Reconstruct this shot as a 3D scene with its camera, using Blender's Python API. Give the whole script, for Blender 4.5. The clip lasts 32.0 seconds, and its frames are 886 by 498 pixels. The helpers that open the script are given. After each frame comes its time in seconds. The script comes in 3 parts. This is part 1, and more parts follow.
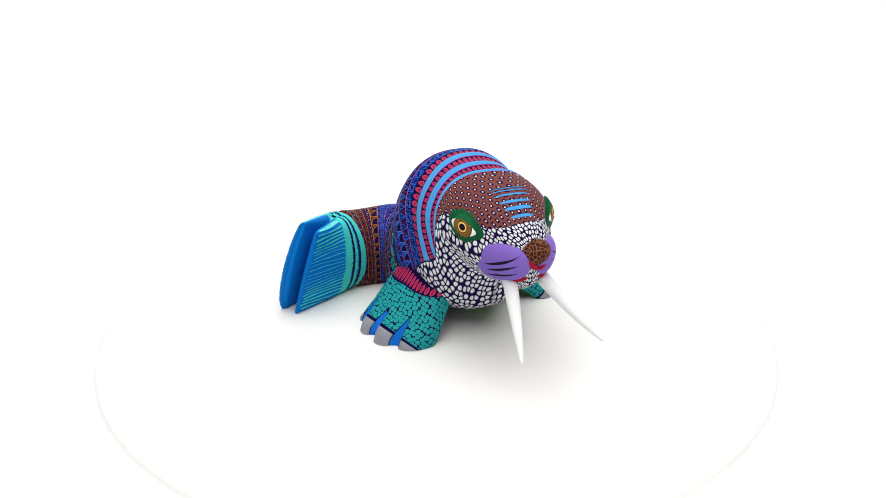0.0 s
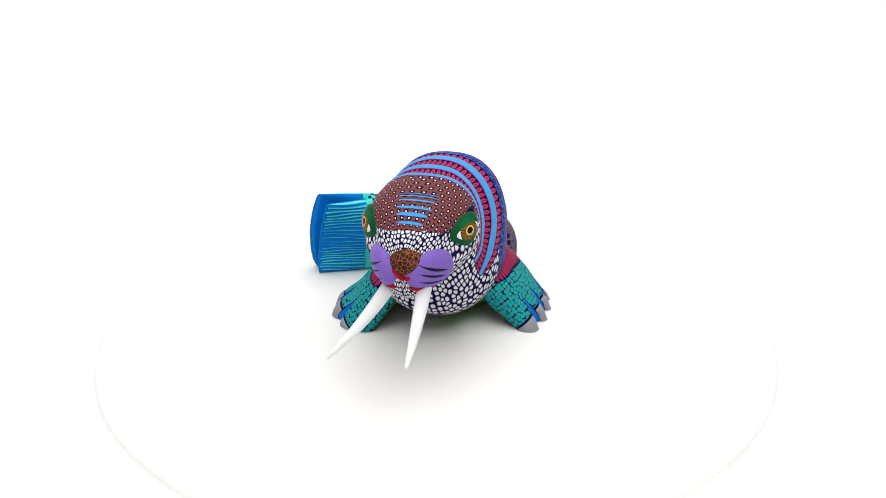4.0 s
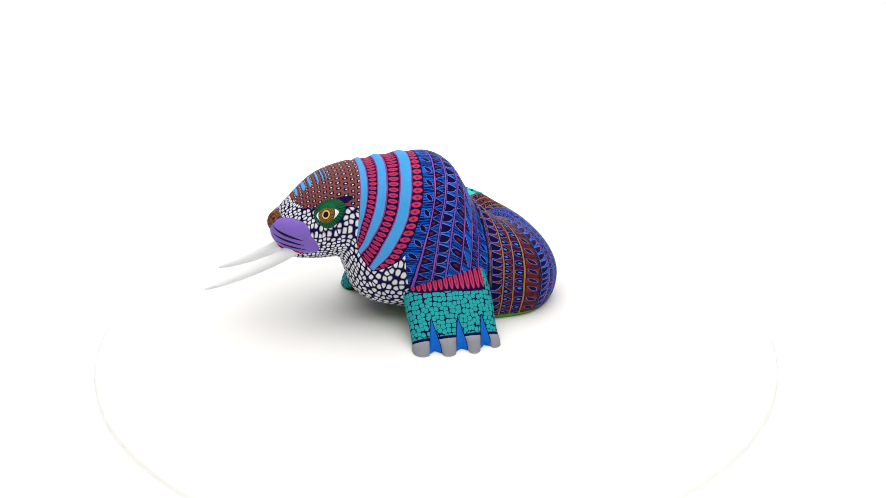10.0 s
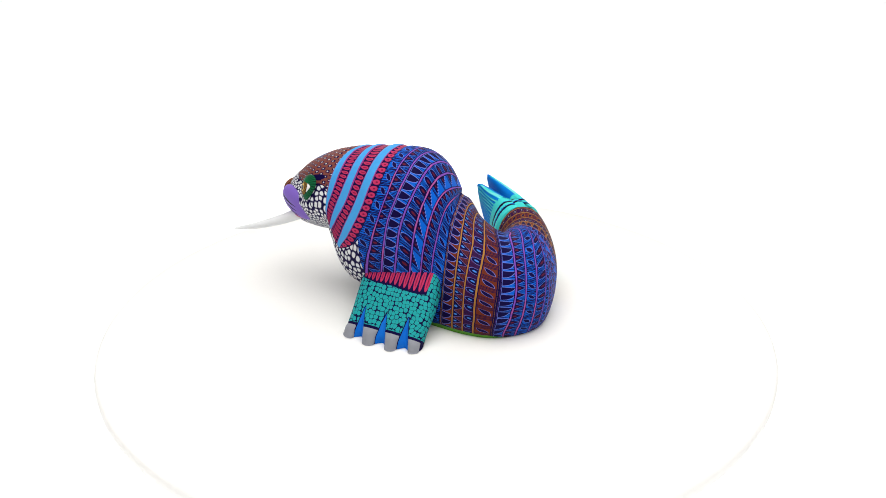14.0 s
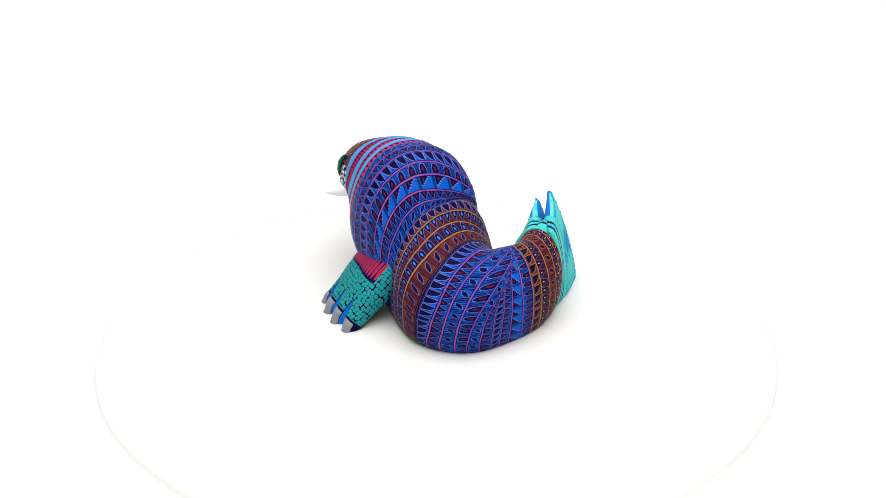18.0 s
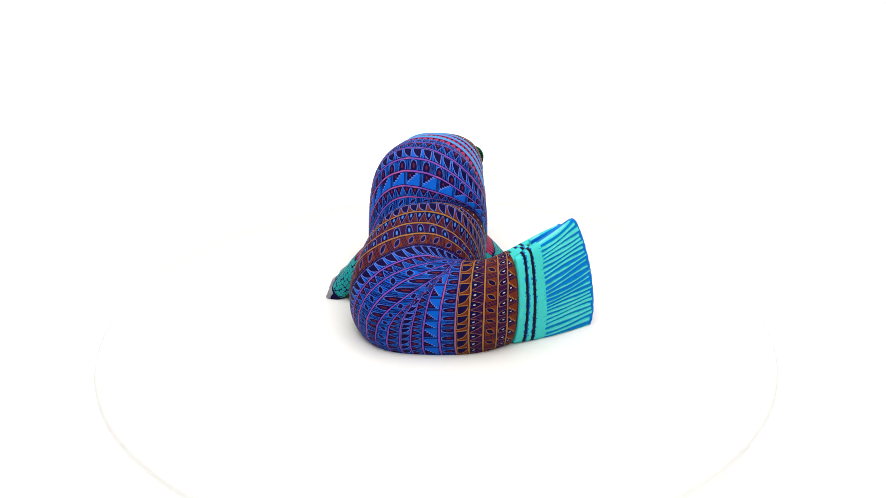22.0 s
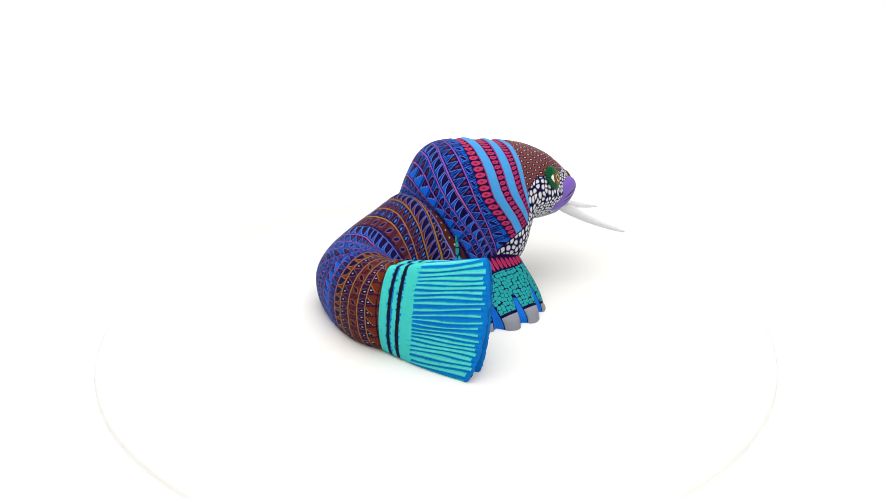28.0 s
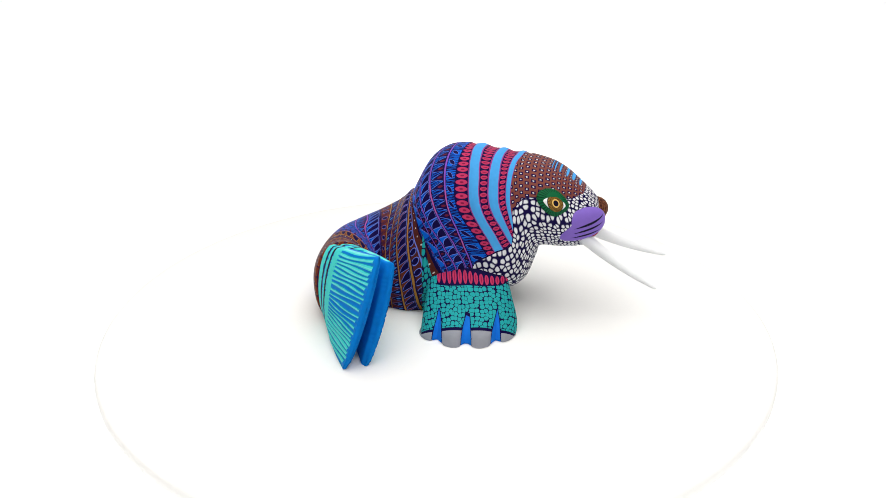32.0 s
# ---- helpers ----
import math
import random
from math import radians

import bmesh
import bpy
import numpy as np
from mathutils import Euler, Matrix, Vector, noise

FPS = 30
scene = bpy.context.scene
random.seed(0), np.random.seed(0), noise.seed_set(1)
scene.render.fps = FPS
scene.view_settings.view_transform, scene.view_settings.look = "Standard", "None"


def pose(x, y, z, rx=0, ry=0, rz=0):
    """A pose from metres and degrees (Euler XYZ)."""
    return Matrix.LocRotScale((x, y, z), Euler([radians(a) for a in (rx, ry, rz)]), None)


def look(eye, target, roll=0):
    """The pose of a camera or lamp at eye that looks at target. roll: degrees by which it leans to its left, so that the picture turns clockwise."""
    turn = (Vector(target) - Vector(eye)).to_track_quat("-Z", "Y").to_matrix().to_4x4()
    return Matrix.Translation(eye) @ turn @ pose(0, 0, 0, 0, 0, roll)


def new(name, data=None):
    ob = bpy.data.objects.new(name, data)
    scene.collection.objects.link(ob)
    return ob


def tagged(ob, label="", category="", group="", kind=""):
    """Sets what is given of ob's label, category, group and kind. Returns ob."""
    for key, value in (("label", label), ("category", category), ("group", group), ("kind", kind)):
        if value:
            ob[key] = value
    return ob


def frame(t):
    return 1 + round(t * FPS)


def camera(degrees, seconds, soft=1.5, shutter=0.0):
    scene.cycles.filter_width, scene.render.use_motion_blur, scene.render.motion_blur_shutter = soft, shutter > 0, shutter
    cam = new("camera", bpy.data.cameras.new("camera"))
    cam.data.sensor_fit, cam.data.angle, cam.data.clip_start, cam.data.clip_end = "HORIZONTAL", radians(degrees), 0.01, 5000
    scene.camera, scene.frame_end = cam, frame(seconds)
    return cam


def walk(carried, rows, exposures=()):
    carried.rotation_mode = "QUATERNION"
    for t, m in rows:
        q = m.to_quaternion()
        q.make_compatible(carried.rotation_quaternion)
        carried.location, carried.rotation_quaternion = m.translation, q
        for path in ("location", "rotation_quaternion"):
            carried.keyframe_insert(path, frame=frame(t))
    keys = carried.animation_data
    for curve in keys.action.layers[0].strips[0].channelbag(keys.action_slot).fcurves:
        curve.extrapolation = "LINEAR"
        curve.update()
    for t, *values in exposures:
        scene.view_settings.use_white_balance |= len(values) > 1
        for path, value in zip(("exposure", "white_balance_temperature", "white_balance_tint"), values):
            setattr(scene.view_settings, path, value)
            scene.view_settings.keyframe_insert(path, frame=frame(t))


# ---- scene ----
# ---- camera ----
S = 0.55                      # metres per figure unit: the platter is 0.60 m across
cam = camera(70.33, 32.0, soft=0.66)
EYE = Vector((0.0, -1.0, 0.510)) * S
AIM = EYE + Vector((math.sin(radians(0.553)) * math.cos(radians(22.813)), math.cos(radians(0.553)) * math.cos(radians(22.813)), -math.sin(radians(22.813))))
walk(cam, [(0.0, look(EYE, AIM)), (32.0, look(EYE, AIM))])
TURN = -9.6915                # degrees a second of the turntable
HEAD = -65.97                 # heading of the figurine at the start

# ---- light ----
world = bpy.data.worlds.new("studio")
scene.world = world
world.use_nodes = True
bg = world.node_tree.nodes["Background"]
bg.inputs[0].default_value = (1.0, 0.985, 0.96, 1)
bg.inputs[1].default_value = 0.12


def area_lamp(name, eye, target, size, watts, colour):
    lamp = bpy.data.lights.new(name, "AREA")
    lamp.shape, lamp.size, lamp.energy, lamp.color = "DISK", size, watts, colour
    ob = new(name, lamp)
    ob.matrix_world = look(eye, target)
    return ob


area_lamp("softbox", (0.02, -0.22, 1.32), (0, 0, 0.05), 2.0, 29.5, (1, 0.985, 0.96))
area_lamp("softbox", (0.4, -0.9, 1.3), (0, 0, 0.05), 0.9, 1.2, (1, 0.985, 0.96))
scene.view_settings.exposure = 0.0


# ---- node arithmetic ----
class Val:
    """A socket or number with arithmetic, to write patterns as formulas."""

    def __init__(self, mat, sock):
        self.mat, self.sock = mat, sock

    def op(self, kind, *others, clamp=False):
        n = self.mat.node_tree.nodes.new("ShaderNodeMath")
        n.operation, n.use_clamp = kind, clamp
        for i, v in enumerate((self, *others)):
            if isinstance(v, Val):
                self.mat.node_tree.links.new(v.sock, n.inputs[i])
            else:
                n.inputs[i].default_value = v
        return Val(self.mat, n.outputs[0])

    def __add__(self, o): return self.op("ADD", o)
    def __radd__(self, o): return self + o
    def __sub__(self, o): return self.op("SUBTRACT", o)
    def __rsub__(self, o): return (self * -1) + o
    def __mul__(self, o): return self.op("MULTIPLY", o)
    def __rmul__(self, o): return self * o
    def __truediv__(self, o): return self.op("DIVIDE", o)
    def __lt__(self, o): return self.op("LESS_THAN", o)
    def __gt__(self, o): return self.op("GREATER_THAN", o)
    def __abs__(self): return self.op("ABSOLUTE")
    def floor(self): return self.op("FLOOR")
    def fract(self): return self.op("FRACT")
    def mod(self, o): return self.op("FLOORED_MODULO", o)
    def sin(self): return self.op("SINE")
    def sqrt(self): return self.op("SQRT")
    def min(self, o): return self.op("MINIMUM", o)
    def max(self, o): return self.op("MAXIMUM", o)
    def sq(self): return self * self
    def near(self, at, half): return self.op("COMPARE", at, half)
    def ramp(self, a, b):
        n = self.mat.node_tree.nodes.new("ShaderNodeMapRange")
        n.interpolation_type = "SMOOTHSTEP"
        self.mat.node_tree.links.new(self.sock, n.inputs[0])
        n.inputs[1].default_value, n.inputs[2].default_value = a, b
        return Val(self.mat, n.outputs[0])


class Paint:
    """A painted-surface material: layers of colour laid over one another by masks."""

    def __init__(self, name, base, rough=0.5):
        m = self.mat = bpy.data.materials.new(name)
        m.use_nodes = True
        self.nodes, self.links = m.node_tree.nodes, m.node_tree.links
        self.bsdf = self.nodes["Principled BSDF"]
        self.bsdf.inputs["Roughness"].default_value = rough
        self.bsdf.inputs["Specular IOR Level"].default_value = 0.03
        self.coord = self.nodes.new("ShaderNodeTexCoord").outputs["Object"]
        n = self.nodes.new("ShaderNodeRGB")
        n.outputs[0].default_value = (*base, 1)
        self.col = n.outputs[0]

    def attr(self, name):
        n = self.nodes.new("ShaderNodeAttribute")
        n.attribute_name = name
        return Val(self.mat, n.outputs["Fac"])

    def noise(self, scale, detail=2.0):
        n = self.nodes.new("ShaderNodeTexNoise")
        n.inputs["Scale"].default_value, n.inputs["Detail"].default_value = scale, detail
        self.links.new(self.coord, n.inputs["Vector"])
        return Val(self.mat, n.outputs[0])

    def cells(self, scale, feature="DISTANCE_TO_EDGE", random=0.85, out="Distance"):
        n = self.nodes.new("ShaderNodeTexVoronoi")
        n.feature = feature
        n.inputs["Scale"].default_value, n.inputs["Randomness"].default_value = scale, random
        self.links.new(self.coord, n.inputs["Vector"])
        return Val(self.mat, n.outputs[out])

    def flat_cells(self, a, b, random):
        """Distance to the edge of flat cells about one unit wide."""
        v = self.nodes.new("ShaderNodeCombineXYZ")
        self.links.new(a.sock, v.inputs[0])
        self.links.new(b.sock, v.inputs[1])
        n = self.nodes.new("ShaderNodeTexVoronoi")
        n.voronoi_dimensions, n.feature = "2D", "DISTANCE_TO_EDGE"
        n.inputs["Scale"].default_value, n.inputs["Randomness"].default_value = 1.0, random
        self.links.new(v.outputs[0], n.inputs["Vector"])
        return Val(self.mat, n.outputs["Distance"])

    def pebbles(self, a, b, random, gap, size):
        """Mask of rounded cells about one unit wide, and the distance to their edges."""
        edge = self.flat_cells(a, b, random)
        n = self.nodes.new("ShaderNodeTexVoronoi")
        n.voronoi_dimensions, n.feature = "2D", "F1"
        n.inputs["Scale"].default_value, n.inputs["Randomness"].default_value = 1.0, random
        v = self.nodes.new("ShaderNodeCombineXYZ")
        self.links.new(a.sock, v.inputs[0])
        self.links.new(b.sock, v.inputs[1])
        self.links.new(v.outputs[0], n.inputs["Vector"])
        far = Val(self.mat, n.outputs["Distance"])
        inner = (edge - gap).op("SMOOTH_MIN", (size - far) * 0.75, 0.32)
        return inner.ramp(-0.022, 0.022), inner

    def over(self, mask, colour):
        n = self.nodes.new("ShaderNodeMix")
        n.data_type = "RGBA"
        n.clamp_factor = True
        self.links.new(mask.sock, n.inputs[0])
        self.links.new(self.col, n.inputs[6])
        if isinstance(colour, tuple):
            n.inputs[7].default_value = (*colour, 1)
        else:
            self.links.new(colour, n.inputs[7])
        self.col = n.outputs[2]
        return self

    def done(self, grain=0.10, bump=0.12, height=None):
        # brush grain: slight unevenness of tone, gloss and relief
        g = self.noise(260.0, 3.0)
        broad = self.noise(28.0, 2.0)
        tone = (g - 0.5) * (2 * grain) + (broad - 0.5) * grain + 1.0
        n = self.nodes.new("ShaderNodeHueSaturation")
        self.links.new(self.col, n.inputs["Color"])
        self.links.new(tone.sock, n.inputs["Value"])
        self.links.new(n.outputs[0], self.bsdf.inputs["Base Color"])
        b = self.nodes.new("ShaderNodeBump")
        b.inputs["Strength"].default_value, b.inputs["Distance"].default_value = bump, 0.0006
        h = g * 0.4 + broad * 0.6
        if height is not None:
            h = h * 0.5 + height
        self.links.new(h.sock, b.inputs["Height"])
        self.links.new(b.outputs[0], self.bsdf.inputs["Normal"])
        return self.mat


def plain(name, base, rough=0.45, grain=0.08, bump=0.1):
    return Paint(name, base, rough).done(grain, bump)


# ---- materials ----
NAVY = (0.0065, 0.0032, 0.046)
BLUE = (0.004, 0.112, 0.60)
SKY = (0.062, 0.33, 0.71)
PINK = (0.48, 0.034, 0.110)
VIOLET = (0.21, 0.075, 0.44)
RUST = (0.150, 0.028, 0.012)
GOLD = (0.40, 0.18, 0.036)
PLUM = (0.060, 0.011, 0.060)
BROWN = (0.185, 0.054, 0.042)
TEAL = (0.018, 0.355, 0.365)
MINT = (0.060, 0.64, 0.60)
FLUKE_BLUE = (0.003, 0.190, 0.62)
LILAC = (0.21, 0.125, 0.50)
WHITE = (0.71, 0.72, 0.74)
BLACK = (0.012, 0.010, 0.022)


def any_of(q, numbers):
    out = q.near(numbers[0], 0.1)
    for k in numbers[1:]:
        out = out + q.near(k, 0.1)
    return out


def body_paint():
    """Bands counted along the body: 0 to 5 the neck stripes, 6 to 12 the shoulders, 13 to 17 the waist,
    18 to 27 the rump, 28 to 32 the tail; before 0 the dotted brow; pale scales on muzzle and chest."""
    p = Paint("painted_body", BLUE)
    wob = (p.noise(95.0) - 0.5) * 0.16
    q = p.attr("band") + wob * 0.55
    f = p.attr("round") + wob * 0.006
    arc = p.attr("arc") + wob * 0.006
    s, pale = p.attr("ring"), p.attr("pale") + wob * 0.02
    i, x = q.floor(), q.fract()
    rust = any_of(i, (13, 14, 15, 16, 17)) + any_of(i, (28, 29, 30, 31, 32))
    tail = q > 28.0
    p.over(rust, RUST)
    p.over(any_of(i, (16, 29, 31)), PLUM)
    # ground colour of the pattern's lines
    line = p.nodes.new("ShaderNodeMix")
    line.data_type = "RGBA"
    p.links.new(tail.sock, line.inputs[0])
    line.inputs[6].default_value, line.inputs[7].default_value = (0.140, 0.200, 0.64, 1), (*GOLD, 1)
    spot = p.nodes.new("ShaderNodeMix")
    spot.data_type = "RGBA"
    p.links.new(rust.sock, spot.inputs[0])
    spot.inputs[6].default_value, spot.inputs[7].default_value = (0.120, 0.012, 0.030, 1), (0.055, 0.22, 0.66, 1)
    pale_spot = p.nodes.new("ShaderNodeMix")
    pale_spot.data_type = "RGBA"
    p.links.new(tail.sock, pale_spot.inputs[0])
    p.links.new(spot.outputs[2], pale_spot.inputs[6])
    pale_spot.inputs[7].default_value = (0.55, 0.50, 0.58, 1)
    LINE, SPOT = line.outputs[2], pale_spot.outputs[2]

    def along(count, tail_count=20.0):
        return ((arc * (count + tail * (tail_count - count))).fract() - 0.5)

    fine = ((arc * 150.0 + x * 0.6).fract() < 0.34) * (p.noise(60.0) > 0.42)
    p.over(any_of(i, (6, 7, 8, 9, 11, 12, 18, 19, 20, 21, 22, 23, 24, 25, 27)) * fine, NAVY)
    # leaves between pairs of bars
    kind = any_of(i, (6, 12, 17, 20, 22, 30))
    y = along(26.0, 18.0)
    ay = abs(y)
    bars = (abs(ay - 0.355) < 0.028) + (abs(ay - 0.445) < 0.026)
    e1 = (x - 0.5) * 0.72 + y * 0.95
    e2 = abs((x - 0.5) * 0.80 - y * 0.95)
    width = (1.0 - (e1 / 0.43).sq()) * 0.175
    p.over(kind * bars, NAVY)
    p.over(kind * (e2 < width + 0.034), LINE)
    p.over(kind * (e2 < width), NAVY)
    # zigzag triangles with a spot
    kind = any_of(i, (7, 11, 15, 19, 23, 25, 29))
    y = along(40.0, 26.0)
    ay = abs(y) * 2.0
    edge = x - (1.0 - ay) * 0.92
    hatch = (y * 7.0).fract() < 0.48
    p.over(kind * (edge > 0.16) * hatch, NAVY)
    p.over(kind * (edge < 0.07), LINE)
    p.over(kind * (edge < 0.005), NAVY)
    p.over(kind * (((((x - 0.30) / 0.16).sq() + (ay / 0.24).sq()) * (tail * 2.0 + 1.0)) < 1.0), SPOT)
    # sails
    kind = any_of(i, (8, 14, 18, 24, 28))
    y = along(38.0, 24.0) + 0.5
    d = ((x - 0.06) / 0.84).sq() + (y / 0.86).sq()
    p.over(kind * (d < 1.12) * (y < 0.95), LINE)
    p.over(kind * (d < 0.98) * (y > 0.07) * (x > 0.14), NAVY)
    # U shapes with a spot, combed between
    kind = any_of(i, (9, 16, 21, 27, 31))
    y = along(29.0, 23.0)
    ay = abs(y)
    d = (y / 0.27).sq() + ((x - 0.72) / 0.58).sq()
    comb = (y * 13.0).fract() < 0.52
    p.over(kind * (ay > 0.33) * comb, NAVY)
    p.over(kind * (d < 1.19), LINE)
    p.over(kind * (d < 0.98), NAVY)
    p.over(kind * ((((y / 0.085).sq() + ((x - 0.60) / 0.20).sq()) * (tail * 1.2 + 1.0)) < 1.0), SPOT)
    # stepped triangles between bars
    kind = any_of(i, (10, 26, 32))
    y = along(22.0, 19.0)
    steps = ((y + 0.5) * 8.0).floor() / 8.0
    inside = (abs(y + 0.08) < 0.36)
    p.over(kind * inside * (x < steps * 1.05 + 0.05), LINE)
    p.over(kind * inside * (x < steps * 1.05 - 0.03), NAVY)
    p.over(kind * ((abs(y - 0.36) < 0.022) + (abs(y - 0.42) < 0.02) + (abs(y - 0.47) < 0.018)), NAVY)
    p.over(kind * ((((x - 0.28) / 0.10).sq() + ((y - 0.08) / 0.05).sq()) < 1.0), SPOT)
    # dotted seam on the flank
    kind = i.near(13, 0.1)
    y = along(34.0)
    p.over(kind, (0.085, 0.018, 0.014))
    p.over(kind * ((((x - 0.25) / 0.045).sq() + (y / 0.085).sq()) < 1.0), (0.62, 0.56, 0.56))
    p.over(kind * ((((x - 0.74) / 0.19).sq() + (y / 0.36).sq()) < 1.0), LINE)
    p.over(kind * ((((x - 0.74) / 0.15).sq() + (y / 0.28).sq()) < 1.0), NAVY)
    p.over(kind * (abs(x - 0.5) < 0.03), LINE)
    # lines between the bands
    gap = x.min(1.0 - x)
    p.over((gap < 0.115) * (q > 6.2), NAVY)
    edge_line = (gap < 0.058) * (q > 6.5)
    p.over(edge_line, VIOLET)
    p.over(edge_line * rust, GOLD)
    p.over(edge_line * (p.noise(30.0) > 0.58) * (1.0 - rust), (0.38, 0.09, 0.32))
    p.over(q.near(18.0, 0.05) + q.near(13.0, 0.06), NAVY)
    # neck: light stripes, pink ovals and a row of rings
    p.over((q < 6.0) * (q > 0.0), NAVY)
    p.over(any_of(i, (0, 2, 4)) * (q > 0.0), SKY)
    p.over((q.near(0.0, 0.08) + q.near(1.0, 0.07) + q.near(2.0, 0.06) + q.near(3.0, 0.07) + q.near(4.0, 0.05) + q.near(5.0, 0.05)) * (q < 6.0), (0.28, 0.045, 0.22))
    y = (arc * 62.0).fract() - 0.5
    kind = any_of(i, (1, 3))
    p.over(kind * ((((x - 0.5) / 0.38).sq() + (y / 0.37).sq()) < 1.0), PINK)
    p.over(kind * ((((x - 0.5) / 0.24).sq() + (y / 0.11).sq()) < 1.0), (0.26, 0.012, 0.05))
    y = (arc * 55.0).fract() - 0.5
    kind = i.near(5, 0.1)
    r = ((x - 0.5) * 0.95).sq() + y.sq()
    p.over(kind * (r < 0.155), PINK)
    p.over(kind * (r < 0.017), (0.20, 0.01, 0.05))
    # dotted brow
    brow = q < -0.0
    p.over(brow, BROWN)
    row = s * 3.1
    col = arc * 37.0 + row.floor().mod(2.0) * 0.5
    dx, dy = abs(row.fract() - 0.5 + wob * 0.4), abs(col.fract() - 0.5 + wob * 0.3)
    p.over(brow * (dx < 0.34) * (dy < 0.255), NAVY)
    p.over(brow * (((dx / 0.14).sq() + (dy / 0.10).sq()) < 1.0), (0.74, 0.74, 0.74))
    for at_s, thick in ((3.90, 0.022), (3.72, 0.036), (3.42, 0.056), (2.97, 0.070), (2.61, 0.092), (2.20, 0.072)):
        lens = 1.0 - ((f - 0.005) / 0.046).sq()
        p.over((lens > 0.0) * (abs(s - at_s) < lens.max(0.0).sqrt() * (thick + 0.022)), NAVY)
        p.over((lens > 0.0) * (abs(s - at_s) < lens.max(0.0).sqrt() * thick), SKY)
    # pale scales on muzzle, cheeks and chest
    near_eye = ((s - 4.40) / 0.60).sq() + ((f - 0.163) / 0.012).sq()
    p.over((near_eye < 1.0) * brow, NAVY)
    pebble, inner = p.pebbles(p.attr("flat_a") + wob * 1.2, p.attr("flat_b") - wob * 1.2, 0.64, 0.058, 0.520)
    p.over(pale > 0.0, NAVY)
    p.over((pale > 0.003) * pebble, (0.25, 0.25, 0.31))
    p.over((pale > 0.003) * (inner + (p.noise(240.0) - 0.5) * 0.16).ramp(0.045, 0.095), WHITE)
    reach = f * -1.0 - 0.212
    strip = (reach > 0.0) * (s > 11.12 - reach * 4.0) * (s < 11.12 + reach * 5.0)
    small, _ = p.pebbles(p.attr("flat_a") * 1.2, p.attr("flat_b") * 1.5, 0.7, 0.04, 0.52)
    p.over(strip, NAVY)
    p.over(strip * small, TEAL)
    p.over(p.attr("belly") > 0.0, (0.10, 0.30, 0.035))
    return p.done(0.09, 0.12)


def flipper_paint():
    p = Paint("painted_flipper", NAVY)
    k, l, z, side = p.attr("along"), p.attr("across"), p.attr("high"), p.attr("face")
    pebble, inner = p.pebbles(p.attr("flat_a"), p.attr("flat_b"), 0.58, 0.022, 0.585)
    p.over(pebble, (0.026, 0.40, 0.40))
    p.over(inner.ramp(0.03, 0.07), TEAL)
    # the toes: dark ends and blue clefts
    cleft = p.attr("cleft")
    p.over(p.attr("nail") > -0.022, NAVY)
    p.over(cleft > -0.0012, NAVY)
    p.over(cleft > 0.0, (0.010, 0.165, 0.66))
    # red band of petals at the shoulder
    mid = l.min(0.0) * 0.12 + p.attr("band_mid")
    half = (l * 0.075 + 0.0095) * p.attr("petal")
    off = (z - mid) / half
    y = (l * 118.0).fract() - 0.5
    ahead = p.attr("ahead") > 0.0
    p.over(ahead * (off > -1.2), NAVY)
    p.over(ahead * (((y / 0.38).sq() + (off / 0.98).sq()) < 1.0), PINK)
    p.over(ahead * (((y / 0.09).sq() + (off / 0.62).sq()) < 1.0), (0.26, 0.012, 0.05))
    p.over((side < -0.55) * (k > 0.2), (0.035, 0.11, 0.03))
    return p.done(0.09, 0.12)


def fluke_paint():
    p = Paint("painted_fluke", FLUKE_BLUE)
    k, out, stripe = p.attr("along"), p.attr("outer"), p.attr("stripe")
    rag = (p.noise(420.0, 3.0) - 0.5) * 0.085
    wave = (p.noise(45.0) - 0.5) * 0.05
    kk = k + rag * 1.05 + wave * 0.5
    face = ((out > 0.5) + (p.attr("high") > 0.80) * (k < 0.36)).min(1.0)
    mint = (kk < 0.090) + (kk > 0.143) * (kk < 0.192) + (kk > 0.236) * (kk < 0.362)
    p.over(face * mint, MINT)
    p.over(face * (abs(k + wave * 0.4 - 0.110 + rag * 0.1) < 0.018), BLACK)
    p.over(face * (abs(k + wave * 0.4 - 0.211 + rag * 0.1) < 0.019), BLACK)
    y, row = stripe.fract(), stripe.floor()
    duty = (row * 12.9898).sin() * 0.13 + p.attr("heavy") * 0.20 + 0.33 + rag * 1.8 + wave * 6.0
    starts = (row * 7.31).sin() * 0.018 + 0.345
    ends = (row * 4.17).sin() * 0.015 + 0.968
    stroke = face * (kk > starts) * (k < ends)
    p.over(stroke * (y < duty), MINT)
    p.over(stroke * (y > duty - 0.10) * (y < duty), (0.012, 0.34, 0.40))
    p.over(stroke * (kk > starts + 0.04) * (abs(y - duty * 0.4) < 0.055 + wave * 2.0), (0.16, 0.66, 0.66))
    return p.done(0.10, 0.2)


def cheek_paint(side):
    p = Paint("lilac_paint", LILAC, 0.36)
    x, y, z = p.attr("px"), p.attr("py") * side, p.attr("pz")
    for at_z, at_x, slope in ((0.40, 0.28, -0.24), (0.08, 0.25, -0.20), (-0.28, 0.18, -0.12)):
        lens = 1.0 - ((x - at_x) / 0.60).sq()
        p.over((lens > 0.0) * (y > -0.25) * (abs(z - at_z - (x - at_x) * (slope * -0.9)) < lens * 0.068), BLACK)
    return p.done(0.06, 0.08)


